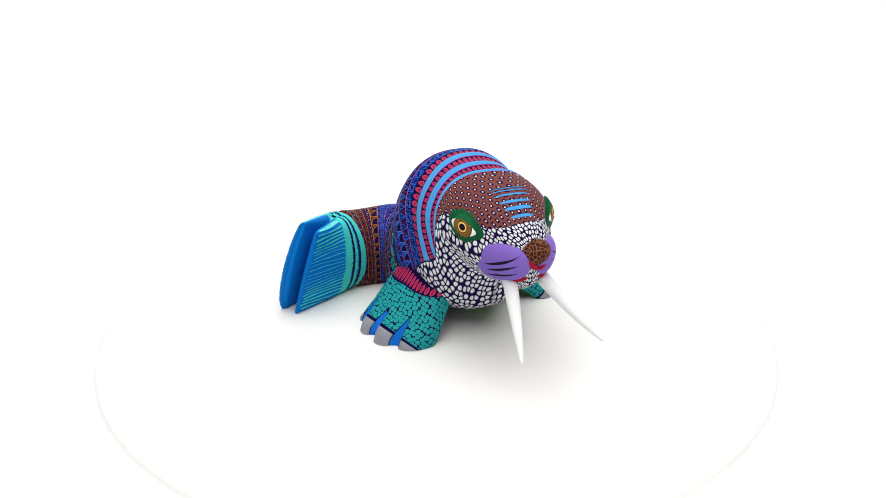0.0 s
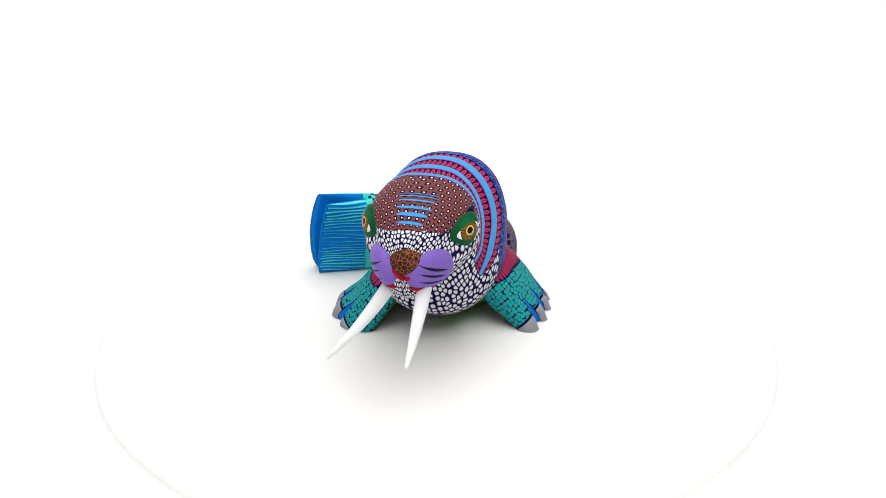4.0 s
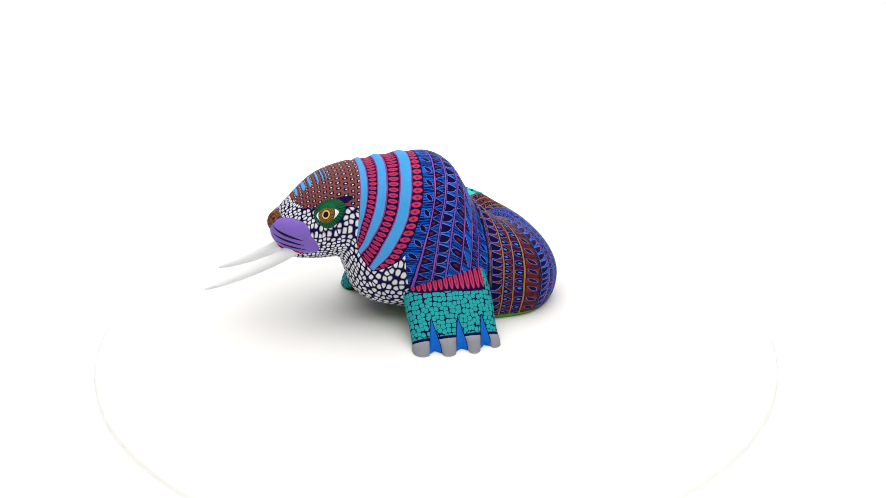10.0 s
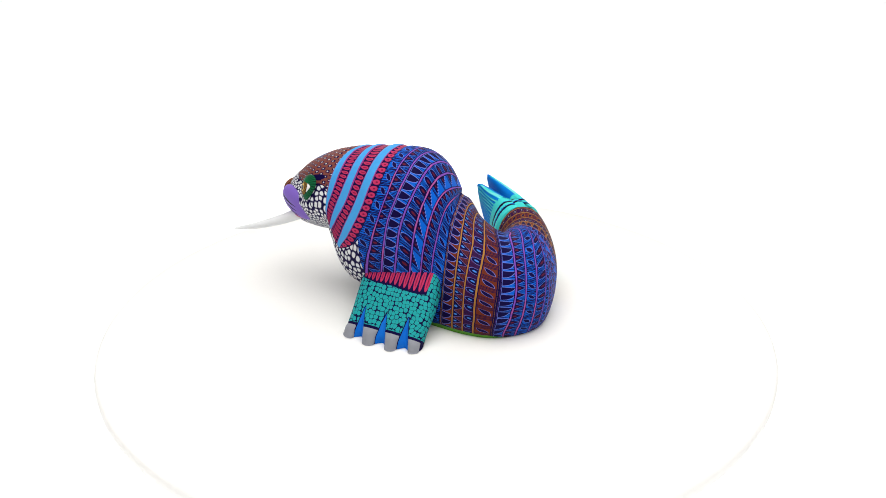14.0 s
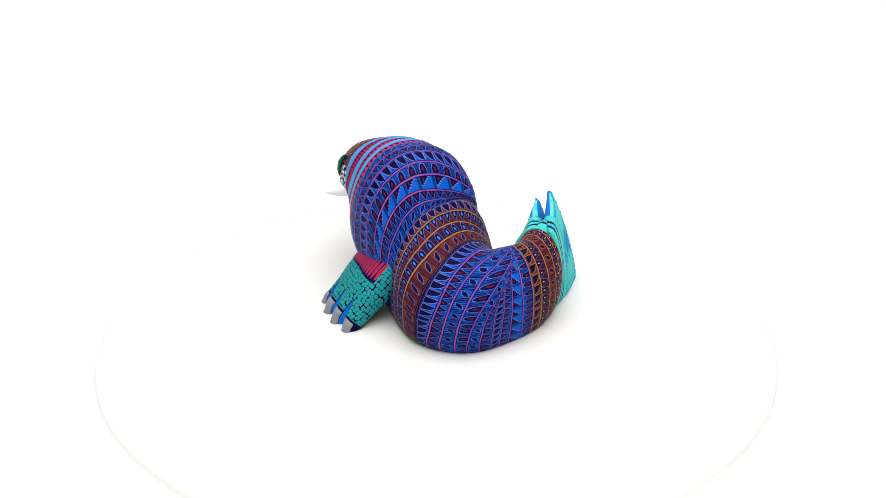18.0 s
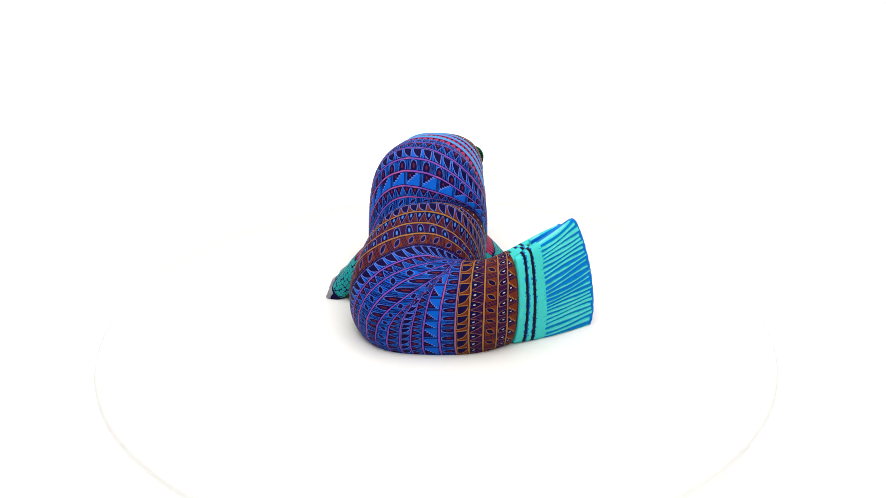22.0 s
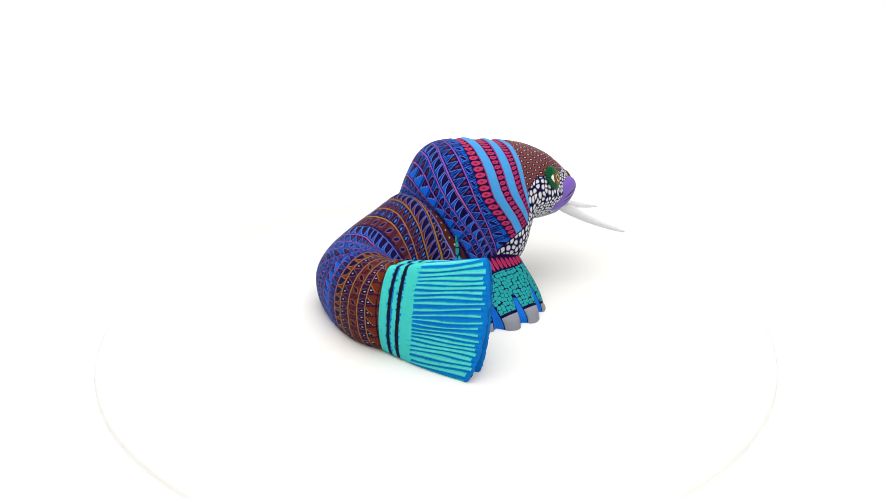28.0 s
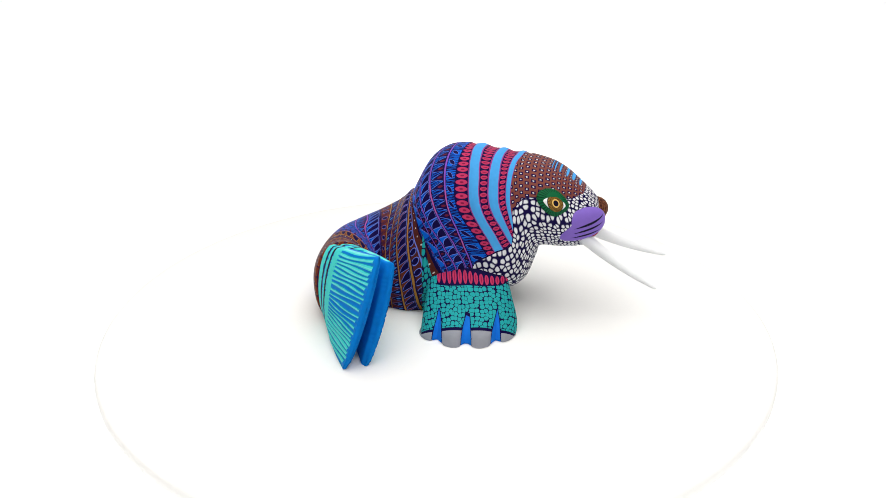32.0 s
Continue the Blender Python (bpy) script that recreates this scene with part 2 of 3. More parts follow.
def nose_paint():
    p = Paint("painted_nose", (0.05, 0.016, 0.012))
    edge = p.cells(330.0, random=0.9)
    p.over(edge.ramp(0.10, 0.06), (0.23, 0.085, 0.04))
    return p.done(0.1, 0.15)


def eye_paint():
    p = Paint("painted_eye", (0.82, 0.82, 0.80), 0.25)
    x, y = p.attr("ex"), p.attr("ey")
    r = (x.sq() + y.sq()).sqrt()
    turn = y.op("ARCTAN2", x)
    ray = (turn * 5.25).fract() < 0.50
    p.over(r < 0.0140, BLACK)
    p.over(r < 0.0131, (0.30, 0.165, 0.03))
    p.over((r < 0.0131) * (r > 0.0072) * ray, (0.045, 0.020, 0.010))
    p.over(r < 0.0072, (0.03, 0.02, 0.02))
    p.over(r < 0.0066, (0.74, 0.50, 0.12))
    p.over(r < 0.0046, BLACK)
    return p.done(0.04, 0.04)


def lid_paint():
    p = Paint("painted_lid", (0.008, 0.115, 0.042), 0.4)
    x, y = p.attr("ex"), p.attr("ey")
    turn = y.op("ARCTAN2", x)
    stroke = ((turn * 6.05 + (x + y) * 20.0).fract() < 0.36)
    p.over(stroke * ((x.sq() + y.sq()).sqrt() > 0.015), (0.004, 0.030, 0.014))
    return p.done(0.12, 0.2)


GROOVES = {1: (-0.036, 0.004, 0.042), -1: (-0.043, 0.003, 0.048)}
NAIL_FROM, NAIL_TO = {1: 0.705, -1: 0.765}, 0.96
MAT_BODY = body_paint()
MAT_FLIPPER = flipper_paint()
MAT_FLUKE = fluke_paint()
MAT_CHEEK = {1: cheek_paint(1), -1: cheek_paint(-1)}
MAT_TUSK = plain("tusk_paint", (0.80, 0.81, 0.82), 0.3, 0.03)
MAT_CLAW = plain("claw_paint", (0.29, 0.30, 0.34), 0.4)
MAT_NOSE = nose_paint()
MAT_LIP = plain("lip_paint", (0.36, 0.012, 0.03), 0.35)
MAT_LID = lid_paint()
MAT_EYE = eye_paint()
MAT_PLATTER = plain("platter_laminate", (0.88, 0.873, 0.855), 0.4, 0.01, 0.03)
MAT_GLOW_PAPER = plain("glowing_backdrop_paper", (0.90, 0.90, 0.90), 0.8, 0.01, 0.03)
# glow added to the paper in place of background lamps, keeps it white
paper = MAT_GLOW_PAPER.node_tree.nodes["Principled BSDF"]
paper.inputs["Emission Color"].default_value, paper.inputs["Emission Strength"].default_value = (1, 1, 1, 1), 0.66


# ---- mesh helpers ----
def part(name, mesh, material, parent, label="", smooth=True):
    """Links a mesh (or bmesh) as one object under a thing."""
    if isinstance(mesh, bmesh.types.BMesh):
        me = bpy.data.meshes.new(name)
        mesh.normal_update()
        mesh.to_mesh(me)
        mesh.free()
        mesh = me
    if smooth:
        mesh.polygons.foreach_set("use_smooth", [True] * len(mesh.polygons))
    mesh.materials.append(material)
    ob = new(name, mesh)
    ob.parent = parent
    if label:
        tagged(ob, label)
    return ob


def at(u, v, z):
    """From the figure's plan (ahead of the eyes, to its left, up) to metres about the turntable's axis."""
    return np.array([u + 0.199, v + 0.0224, z]) * S


def spline(rows, n):
    """Catmull-Rom through the rows of a table: n rows, and the place of each along the table."""
    r = np.array(rows, float)
    t = np.linspace(0, len(r) - 1, n)
    i = np.minimum(t.astype(int), len(r) - 2)
    x = (t - i)[:, None]
    p = np.vstack([2 * r[0] - r[1], r, 2 * r[-1] - r[-2]])
    a, b, c, d = p[i], p[i + 1], p[i + 2], p[i + 3]
    return 0.5 * (2 * b + (c - a) * x + (2 * a - 5 * b + 4 * c - d) * x**2 + (3 * b - a - 3 * c + d) * x**3), t


def skin(name, grid, attrs=None, caps=True):
    """A closed tube from a grid of places (rings x points), with number attributes."""
    n, m = grid.shape[:2]
    verts = grid.reshape(-1, 3)
    i, j = np.meshgrid(np.arange(n - 1), np.arange(m), indexing="ij")
    k = (j + 1) % m
    quads = np.stack([i * m + j, i * m + k, (i + 1) * m + k, (i + 1) * m + j], -1).reshape(-1, 4)
    faces = quads.tolist()
    if caps:
        faces += [list(range(m - 1, -1, -1)), list(range((n - 1) * m, n * m))]
    me = bpy.data.meshes.new(name)
    me.from_pydata(verts.tolist(), [], faces)
    for key, val in (attrs or {}).items():
        me.attributes.new(key, "FLOAT", "POINT").data.foreach_set("value", np.asarray(val, np.float32).ravel())
    me.update()
    return me


def bend(x, p):
    return np.sign(x) * np.abs(x) ** (2.0 / p)


# ---- the setting ----
def backdrop():
    """White paper sweep with an added glow: flat under the turntable and curving up far behind it."""
    prof = [(-0.75, 0.0), (1.6, 0.0)]
    prof += [(1.6 + 1.0 * math.sin(a), 1.0 - math.cos(a)) for a in np.linspace(0.1, math.pi / 2, 14)]
    prof += [(2.6, 3.0)]
    bm = bmesh.new()
    rows = [[bm.verts.new((x, y, z - 0.016)) for x in (-2.6, -0.9, 0.9, 2.6)] for y, z in prof]
    for a, b in zip(rows, rows[1:]):
        for k in range(3):
            bm.faces.new((a[k], a[k + 1], b[k + 1], b[k]))
    ob = part("backdrop", bm, MAT_GLOW_PAPER, None)
    tagged(ob, "seamless white paper sweep with added glow, under and behind the turntable", "backdrop", kind="structure")
    return ob


def lathe(profile, n=128):
    """A turned solid from (radius, height) pairs, bottom to top."""
    bm = bmesh.new()
    rings = [[bm.verts.new((r * math.cos(a), r * math.sin(a), z)) for a in np.linspace(0, 2 * math.pi, n, endpoint=False)] for r, z in profile]
    for a, b in zip(rings, rings[1:]):
        for k in range(n):
            bm.faces.new((a[k], a[(k + 1) % n], b[(k + 1) % n], b[k]))
    bm.faces.new(rings[0][::-1])
    bm.faces.new(rings[-1])
    return bm


def turntable():
    top = new("turntable")
    tagged(top, "round white motorised turntable with a thin rim on white paper", "turntable")
    R = 0.546 * S
    part("platter", lathe([(R - 0.004, -0.009), (R - 0.0012, -0.0082), (R, -0.007), (R, -0.003), (R - 0.0008, -0.0008), (R - 0.003, 0.0), (0.5 * R, 0.0)]), MAT_PLATTER, top)
    part("base", lathe([(0.17, -0.016), (0.17, -0.011), (0.165, -0.0095)]), MAT_PLATTER, top)
    return top


# ---- the walrus ----
# bottom point, top point, half width to the left and to the right, direction towards the tail
SPINE_FRONT = [
    (0.071, 0.167, 0.068, 0.186, 0.012, 0.012),
    (0.064, 0.138, 0.056, 0.202, 0.028, 0.028),
    (0.047, 0.120, 0.036, 0.219, 0.042, 0.046),
    (0.022, 0.114, 0.010, 0.238, 0.059, 0.065),
    (0.001, 0.113, -0.016, 0.250, 0.075, 0.077),
    (-0.024, 0.112, -0.049, 0.258, 0.080, 0.084),
    (-0.032, 0.090, -0.078, 0.262, 0.080, 0.087),
    (-0.045, 0.054, -0.102, 0.266, 0.083, 0.091),
    (-0.070, 0.034, -0.128, 0.269, 0.093, 0.097),
    (-0.112, 0.020, -0.156, 0.270, 0.100, 0.098),
    (-0.147, 0.010, -0.185, 0.266, 0.099, 0.107),
    (-0.180, -0.008, -0.209, 0.251, 0.096, 0.108),
    (-0.208, -0.020, -0.231, 0.220, 0.094, 0.108),
    (-0.236, -0.030, -0.251, 0.190, 0.092, 0.104)]
# middle (u, v), height, half width outside and inside the bend, direction
REAR_CUT = (-0.028, -0.026, -0.025, -0.024, -0.019, -0.012, -0.006, -0.003)
SPINE_REAR = [
    (-0.274, 0.004, 0.164, 0.097, 0.106, 188),
    (-0.303, -0.009, 0.142, 0.110, 0.095, 200),
    (-0.328, -0.032, 0.130, 0.103, 0.080, 221),
    (-0.338, -0.062, 0.131, 0.074, 0.070, 243),
    (-0.337, -0.102, 0.131, 0.058, 0.060, 262),
    (-0.328, -0.127, 0.134, 0.053, 0.052, 278),
    (-0.316, -0.148, 0.140, 0.049, 0.047, 289),
    (-0.300, -0.171, 0.148, 0.042, 0.044, 296)]


EYE_RING, EYE_TURN = {1: 3.80, -1: 3.62}, {1: 0.194, -1: -0.190}


def spine_rows():
    lean = [0.0] * 8 + [0.002, 0.004, 0.005, 0.005, 0.004, 0.002]
    rows = [(bu, 0, bz, tu, tv, tz, wl, wr, 180) for (bu, bz, tu, tz, wl, wr), tv in zip(SPINE_FRONT, lean)]
    rows += [(u, v, cut, u, v, h, wo, wi, d) for (u, v, h, wo, wi, d), cut in zip(SPINE_REAR, REAR_CUT)]
    return rows


# ring at which each band begins, for several directions round the body (turns from the back, left positive)
NECK_TURNS = (-0.27, -0.19, -0.12, 0.0, 0.10, 0.15, 0.20, 0.25, 0.29)
NECK_RINGS = [
    (6.30, 6.14, 5.80, 5.40, 5.38, 5.37, 5.40, 5.50, 5.60),
    (6.35, 6.50, 6.15, 5.72, 5.78, 5.86, 5.85, 5.63, 5.70),
    (6.45, 7.00, 6.70, 6.40, 6.47, 6.53, 6.42, 6.20, 5.95),
    (6.69, 7.64, 7.39, 6.96, 7.05, 7.12, 7.09, 6.60, 6.15),
    (7.20, 8.10, 7.95, 7.84, 7.80, 7.83, 7.75, 7.30, 6.95),
    (7.70, 8.62, 8.50, 8.46, 8.38, 8.37, 8.29, 7.90, 7.20),
    (8.10, 9.30, 9.23, 8.93, 8.92, 8.93, 8.76, 8.43, 7.60),
    (8.92, 9.62, 9.74, 9.60, 9.50, 9.48, 9.30, 9.10, 9.00)]
TORSO_TURNS = (-0.27, -0.22, -0.16, -0.10, -0.04, 0.0, 0.05, 0.10, 0.15, 0.20)
TORSO_RINGS = [
    (9.15, 9.95, 10.50, 10.70, 10.50, 10.15, 10.13, 10.12, 10.00, 9.78),
    (9.60, 10.55, 11.20, 11.38, 11.24, 11.00, 10.95, 10.89, 10.70, 10.47),
    (10.00, 10.75, 11.50, 11.85, 11.74, 11.58, 11.52, 11.46, 11.36, 11.28),
    (10.25, 11.20, 11.75, 12.25, 12.42, 12.30, 12.12, 12.06, 12.00, 11.92),
    (10.25, 11.20, 11.75, 12.35, 12.69, 12.72, 12.66, 12.66, 12.70, 12.60),
    (10.25, 11.20, 11.75, 12.42, 12.78, 13.02, 13.12, 13.20, 13.20, 13.22),
    (12.00, 12.19, 12.38, 12.52, 12.78, 13.02, 13.12, 13.20, 13.20, 13.22)]
WAIST_TURNS = (-0.27, -0.16, -0.10, -0.04, 0.0, 0.05, 0.10, 0.20, 0.30)
WAIST_RINGS = [
    (12.85, 13.15, 13.23, 13.33, 13.43, 13.62, 13.72, 13.72, 13.65),
    (13.95, 14.08, 14.03, 13.93, 14.00, 14.15, 14.22, 14.08, 14.00),
    (14.55, 14.60, 14.55, 14.45, 14.52, 14.60, 14.62, 14.45, 14.35),
    (15.20, 15.20, 15.20, 15.12, 15.06, 15.12, 15.14, 15.06, 14.93)]
# on the rump the bands fan out from the inside of the bend, two of them as wedges that begin further down
RUMP_TURNS = (-0.10, -0.04, 0.0, 0.035, 0.066, 0.10, 0.15, 0.20, 0.25, 0.30)
RUMP_RINGS = [
    (16.90, 16.30, 15.76, 15.66, 15.61, 15.53, 15.50, 15.45, 15.36, 15.20),
    (17.10, 17.05, 16.75, 16.25, 16.00, 15.86, 15.73, 15.67, 15.60, 15.48),
    (17.22, 17.22, 17.22, 17.15, 16.65, 16.28, 16.08, 15.95, 15.87, 15.80),
    (17.24, 17.24, 17.24, 17.24, 17.27, 16.97, 16.57, 16.28, 16.14, 16.03),
    (17.26, 17.26, 17.26, 17.26, 17.29, 17.07, 16.86, 16.52, 16.38, 16.30),
    (17.26, 17.26, 17.26, 17.26, 17.29, 17.07, 16.87, 16.65, 16.62, 16.57),
    (17.27, 17.27, 17.27, 17.27, 17.30, 17.08, 16.88, 16.88, 16.83, 16.78),
    (17.28, 17.28, 17.28, 17.28, 17.30, 17.10, 17.10, 17.10, 17.08, 17.04),
    (17.30, 17.30, 17.30, 17.30, 17.33, 17.37, 17.40, 17.41, 17.41, 17.41)]
TAIL_TURNS = (0.0, 0.10, 0.20)
TAIL_RINGS = [
    (17.48, 17.70, 17.75), (17.95, 18.05, 18.10), (18.54, 18.60, 18.60), (19.30, 19.20, 19.15), (19.90, 19.70, 19.63), (20.30, 20.20, 20.20)]
# edge of the pale scales: ring, turns from the back, on the left and on the right side
PALE_LEFT = [(1.80, 0.0), (1.84, 0.03), (2.14, 0.10), (2.50, 0.15), (3.5, 0.185), (5.0, 0.19), (5.39, 0.20), (5.5, 0.245), (5.66, 0.266), (6.0, 0.292), (6.8, 0.297), (7.2, 0.30), (8.0, 0.268), (8.45, 0.247), (8.7, 0.29), (9.2, 0.36), (9.6, 0.5)]
PALE_RIGHT = [(1.80, 0.0), (1.88, 0.06), (1.95, 0.09), (2.55, 0.15), (3.5, 0.185), (5.0, 0.19), (5.5, 0.20), (6.1, 0.215), (6.3, 0.245), (6.7, 0.272), (7.7, 0.268), (8.1, 0.272), (8.7, 0.282), (8.95, 0.30), (9.3, 0.36), (9.6, 0.5)]


def band_field(t, turn):
    """The band count for every ring and direction."""
    tables = ((NECK_TURNS, NECK_RINGS), (TORSO_TURNS, TORSO_RINGS), (WAIST_TURNS, WAIST_RINGS), (RUMP_TURNS, RUMP_RINGS), (TAIL_TURNS, TAIL_RINGS))
    edges = [np.interp(turn, turns, r) for turns, rings in tables for r in rings]
    edges = np.maximum.accumulate(np.array(edges), axis=0)
    w = np.exp(-0.5 * (np.arange(-14, 15) / 4.0) ** 2)
    edges = np.stack([np.convolve(np.pad(e, 14, mode="edge"), w / w.sum(), "valid") for e in edges])
    out = []
    for e in edges.T:
        q = np.interp(t, e, np.arange(len(e)))
        out.append(np.where(t < e[0], (t - e[0]) * 2.0 - 0.001, np.where(t > e[-1], 32.5, q)))
    return np.stack(out, 1)


def body_points(t, turn):
    """Places on the body's surface for arrays of rings t and turns from the back, in figure units."""
    rows = np.array(spine_rows(), float)
    i = np.clip(t.astype(int), 0, len(rows) - 2)
    x = (t - i)[..., None]
    p = np.vstack([2 * rows[0] - rows[1], rows, 2 * rows[-1] - rows[-2]])
    a, b, c, d = p[i], p[i + 1], p[i + 2], p[i + 3]
    r = 0.5 * (2 * b + (c - a) * x + (2 * a - 5 * b + 4 * c - d) * x**2 + (3 * b - a - 3 * c + d) * x**3)
    low, top = r[..., 0:3], r[..., 3:6]
    mid = low + (top - low) * np.interp(t, [9, 14, 16], [0.46, 0.46, 0.46])[..., None]
    way = np.radians(r[..., 8] - 90)
    side = np.stack([np.cos(way), np.sin(way), 0 * way], -1)
    low_p = np.interp(t, [0, 9, 13, 16, 21], [2.3, 2.4, 3.2, 2.7, 2.7])
    sn, cs = np.sin(turn * 2 * math.pi), np.cos(turn * 2 * math.pi)
    top_p = np.interp(t, [0, 1.5, 3, 5, 6.5, 8, 10, 14.5, 16, 18.5, 20.3], [2.15, 2.5, 2.75, 2.6, 2.3, 2.2, 2.4, 2.15, 1.85, 1.9, 2.15])
    sx = np.where(cs > 0, bend(sn, top_p), bend(sn, low_p))
    cz = np.where(cs > 0, bend(cs, top_p), bend(cs, low_p))
    up = np.where((cz > 0)[..., None], top - mid, mid - low)
    wide = np.where(sx > 0, r[..., 6], r[..., 7])
    jaw = np.interp(t, [0, 1.5, 3, 4, 5, 6.5, 8], [0.0, 0.25, 0.45, 0.45, 0.36, 0.12, 0.0])
    wide = wide * (1 - jaw * np.clip(-cz, 0, 1))
    g = mid + up * cz[..., None] + side * (wide * sx)[..., None]
    g[..., 2] = np.maximum(g[..., 2], 0.0)
    return g


def body_mesh(n=420, m=240):
    t = np.linspace(0, 20.45, n)
    phi = np.linspace(-math.pi, math.pi, m, endpoint=False)
    g = body_points(*np.meshgrid(t, phi / (2 * math.pi), indexing="ij"))
    ring = np.repeat(t[:, None], m, 1)
    turn = phi / (2 * math.pi)
    rnd = np.repeat(turn[None], n, 0)
    band = band_field(t, turn)
    shrink = np.interp(t, [20.05, 20.16, 20.45], [1.0, 0.94, 0.70])[:, None, None]
    g = g.mean(1, keepdims=True) * (1 - shrink) + g * shrink
    # carved relief: the light neck stripes stand proud, each seam lies a little deep
    nrm = np.cross(np.gradient(g, axis=1), np.gradient(g, axis=0))
    nrm /= np.linalg.norm(nrm, axis=2, keepdims=True) + 1e-9
    nrm *= np.sign((nrm * (g - g.mean(1, keepdims=True))).sum(2, keepdims=True))
    fade = np.clip((0.24 - np.abs(rnd)) * 12, 0, 1)
    rise = np.where((band > -0.6) & (band < 6), 0.0016 * np.cos(math.pi * (band - 0.5)), 0.0) * fade
    fold = np.clip((band - 8.8) / 4.1, 0, 1) ** 1.6 * -0.013
    fold = np.where(band > 12.92, np.interp(band, [12.92, 13.0, 14.0, 14.4, 17.5], [-0.013, -0.008, -0.007, -0.002, 0.0]), fold)
    fold = fold * np.interp(rnd, [-0.26, -0.15, -0.05, 0.03, 0.14, 0.24, 0.30], [0.0, 1.2, 1.05, 0.5, 0.8, 0.5, 0.0])
    # sockets before the eyes, so that these look ahead
    for side in (1, -1):
        rise = rise - 0.0058 * np.exp(-((ring - EYE_RING[side] + 0.85) / 0.60) ** 2 - ((rnd - EYE_TURN[side]) / 0.036) ** 2)
    g = g + nrm * (rise + fold)[..., None]
    g = (g + [0.199, 0.0224, 0.0]) * S
    pale = np.where(rnd > 0, np.abs(rnd) - np.interp(ring, *np.array(PALE_LEFT).T), np.abs(rnd) - np.interp(ring, *np.array(PALE_RIGHT).T))
    pale = np.where(ring < 1.8, 0.1, pale)
    belly = np.where(ring > 8.5, np.abs(rnd) - 0.10 * (rnd < 0) * (ring < 16) - np.interp(ring, [8.5, 10.5, 12.4, 13.1, 14.8, 16, 18, 21], [0.43, 0.395, 0.345, 0.324, 0.324, 0.365, 0.45, 0.46]), -1.0)
    mer = g[:, int(m * 0.80)]
    size = np.interp(t, [0, 2, 4, 6, 8, 10], [0.0062, 0.0062, 0.0071, 0.0081, 0.0096, 0.0104])
    step = np.linalg.norm(np.diff(mer, axis=0), axis=1) / S
    run = np.concatenate([[0], np.cumsum(step / size[1:])])
    flat_a = np.repeat(run[:, None], m, 1)
    flat_b = rnd * (0.50 / 0.0088)
    piece = np.linalg.norm(np.roll(g, -1, 1) - g, axis=2) / S
    arc = np.cumsum(piece, axis=1) - piece
    arc = (arc - arc[:, m // 2][:, None])[(t > 6) & (t < 13)].mean(0) / 0.57
    arc = np.repeat(((arc - arc[::-1]) / 2)[None], n, 0)
    return skin("body", g, {"flat_a": flat_a, "flat_b": flat_b, "arc": arc, "band": band, "round": rnd, "ring": ring, "pale": pale, "belly": belly})


# middle of the limb (u, v, z), half length, half thickness, direction of the long side
LIMB_LEFT = [
    (-0.182, 0.032, 0.104, 0.050, 0.022, 176),
    (-0.180, 0.064, 0.087, 0.066, 0.027, 174),
    (-0.179, 0.101, 0.051, 0.069, 0.028, 173),
    (-0.177, 0.132, 0.021, 0.067, 0.022, 174),
    (-0.176, 0.153, -0.002, 0.067, 0.017, 175),
    (-0.175, 0.154, -0.016, 0.066, 0.015, 175)]
LIMB_RIGHT = [
    (-0.146, -0.030, 0.104, 0.048, 0.022, 184),
    (-0.136, -0.062, 0.085, 0.061, 0.027, 188),
    (-0.125, -0.096, 0.049, 0.069, 0.030, 191),
    (-0.117, -0.123, 0.020, 0.076, 0.029, 193),
    (-0.114, -0.147, -0.002, 0.075, 0.028, 194),
    (-0.114, -0.148, -0.016, 0.074, 0.026, 194)]
CURL = {1: (0.003, 0.003), -1: (0.030, 0.024)}


def limb_surface(rows, hand, k, phi):
    """Places on a flipper for arrays of k (shoulder 0, tip 1) and phi (round it, the outer face at a quarter turn)."""
    r, t = spline(rows, 400)
    tan = np.gradient(r[:, :3], axis=0)
    tan /= np.linalg.norm(tan, axis=1, keepdims=True)
    d = np.radians(r[:, 5])
    long = np.stack([np.cos(d), np.sin(d), 0 * d], -1)
    thin = np.cross(tan, long) * hand
    thin /= np.linalg.norm(thin, axis=1, keepdims=True)
    i = np.clip(np.round(k * 399).astype(int), 0, 399)
    lx, ty = bend(np.cos(phi), 3.0), bend(np.sin(phi), 2.6)
    l, b = r[i, 3] * lx, r[i, 4]
    high = np.clip(r[i, 2] + b * 0.62, -0.004, 1.0)
    wide = np.clip(0.045 - high, 0, 1) * 0.235
    cleft = np.full(l.shape, -1.0)
    for q in GROOVES[hand]:
        cleft = np.maximum(cleft, wide - np.abs(l - q))
    cleft = np.where((ty > 0.2) & (high < 0.045), cleft, -1.0)
    toe = np.min([np.abs(l - q) for q in GROOVES[hand]], axis=0)
    knuckle = 0.0054 * np.sqrt(np.clip((toe - wide) / 0.014, 0, 1)) * np.clip((0.042 - high) / 0.03, 0, 1) * (ty > 0.0) * np.clip(ty, 0, 1)
    dip = np.clip(cleft, 0, 1) * 1.05 - knuckle + np.clip((k - NAIL_FROM[hand] - 0.05) * 0.05, 0, 0.004) * (ty > 0.1)
    arch = np.where(l < 0, *CURL[hand]) * k**2 * (l / r[i, 3]) ** 2
    g = r[i, :3] + long[i] * l[..., None] + thin[i] * (b * ty - dip - arch)[..., None]
    g[..., 2] = np.maximum(g[..., 2], 0.0006)
    return g, l, ty, cleft, (long[i], thin[i]), wide


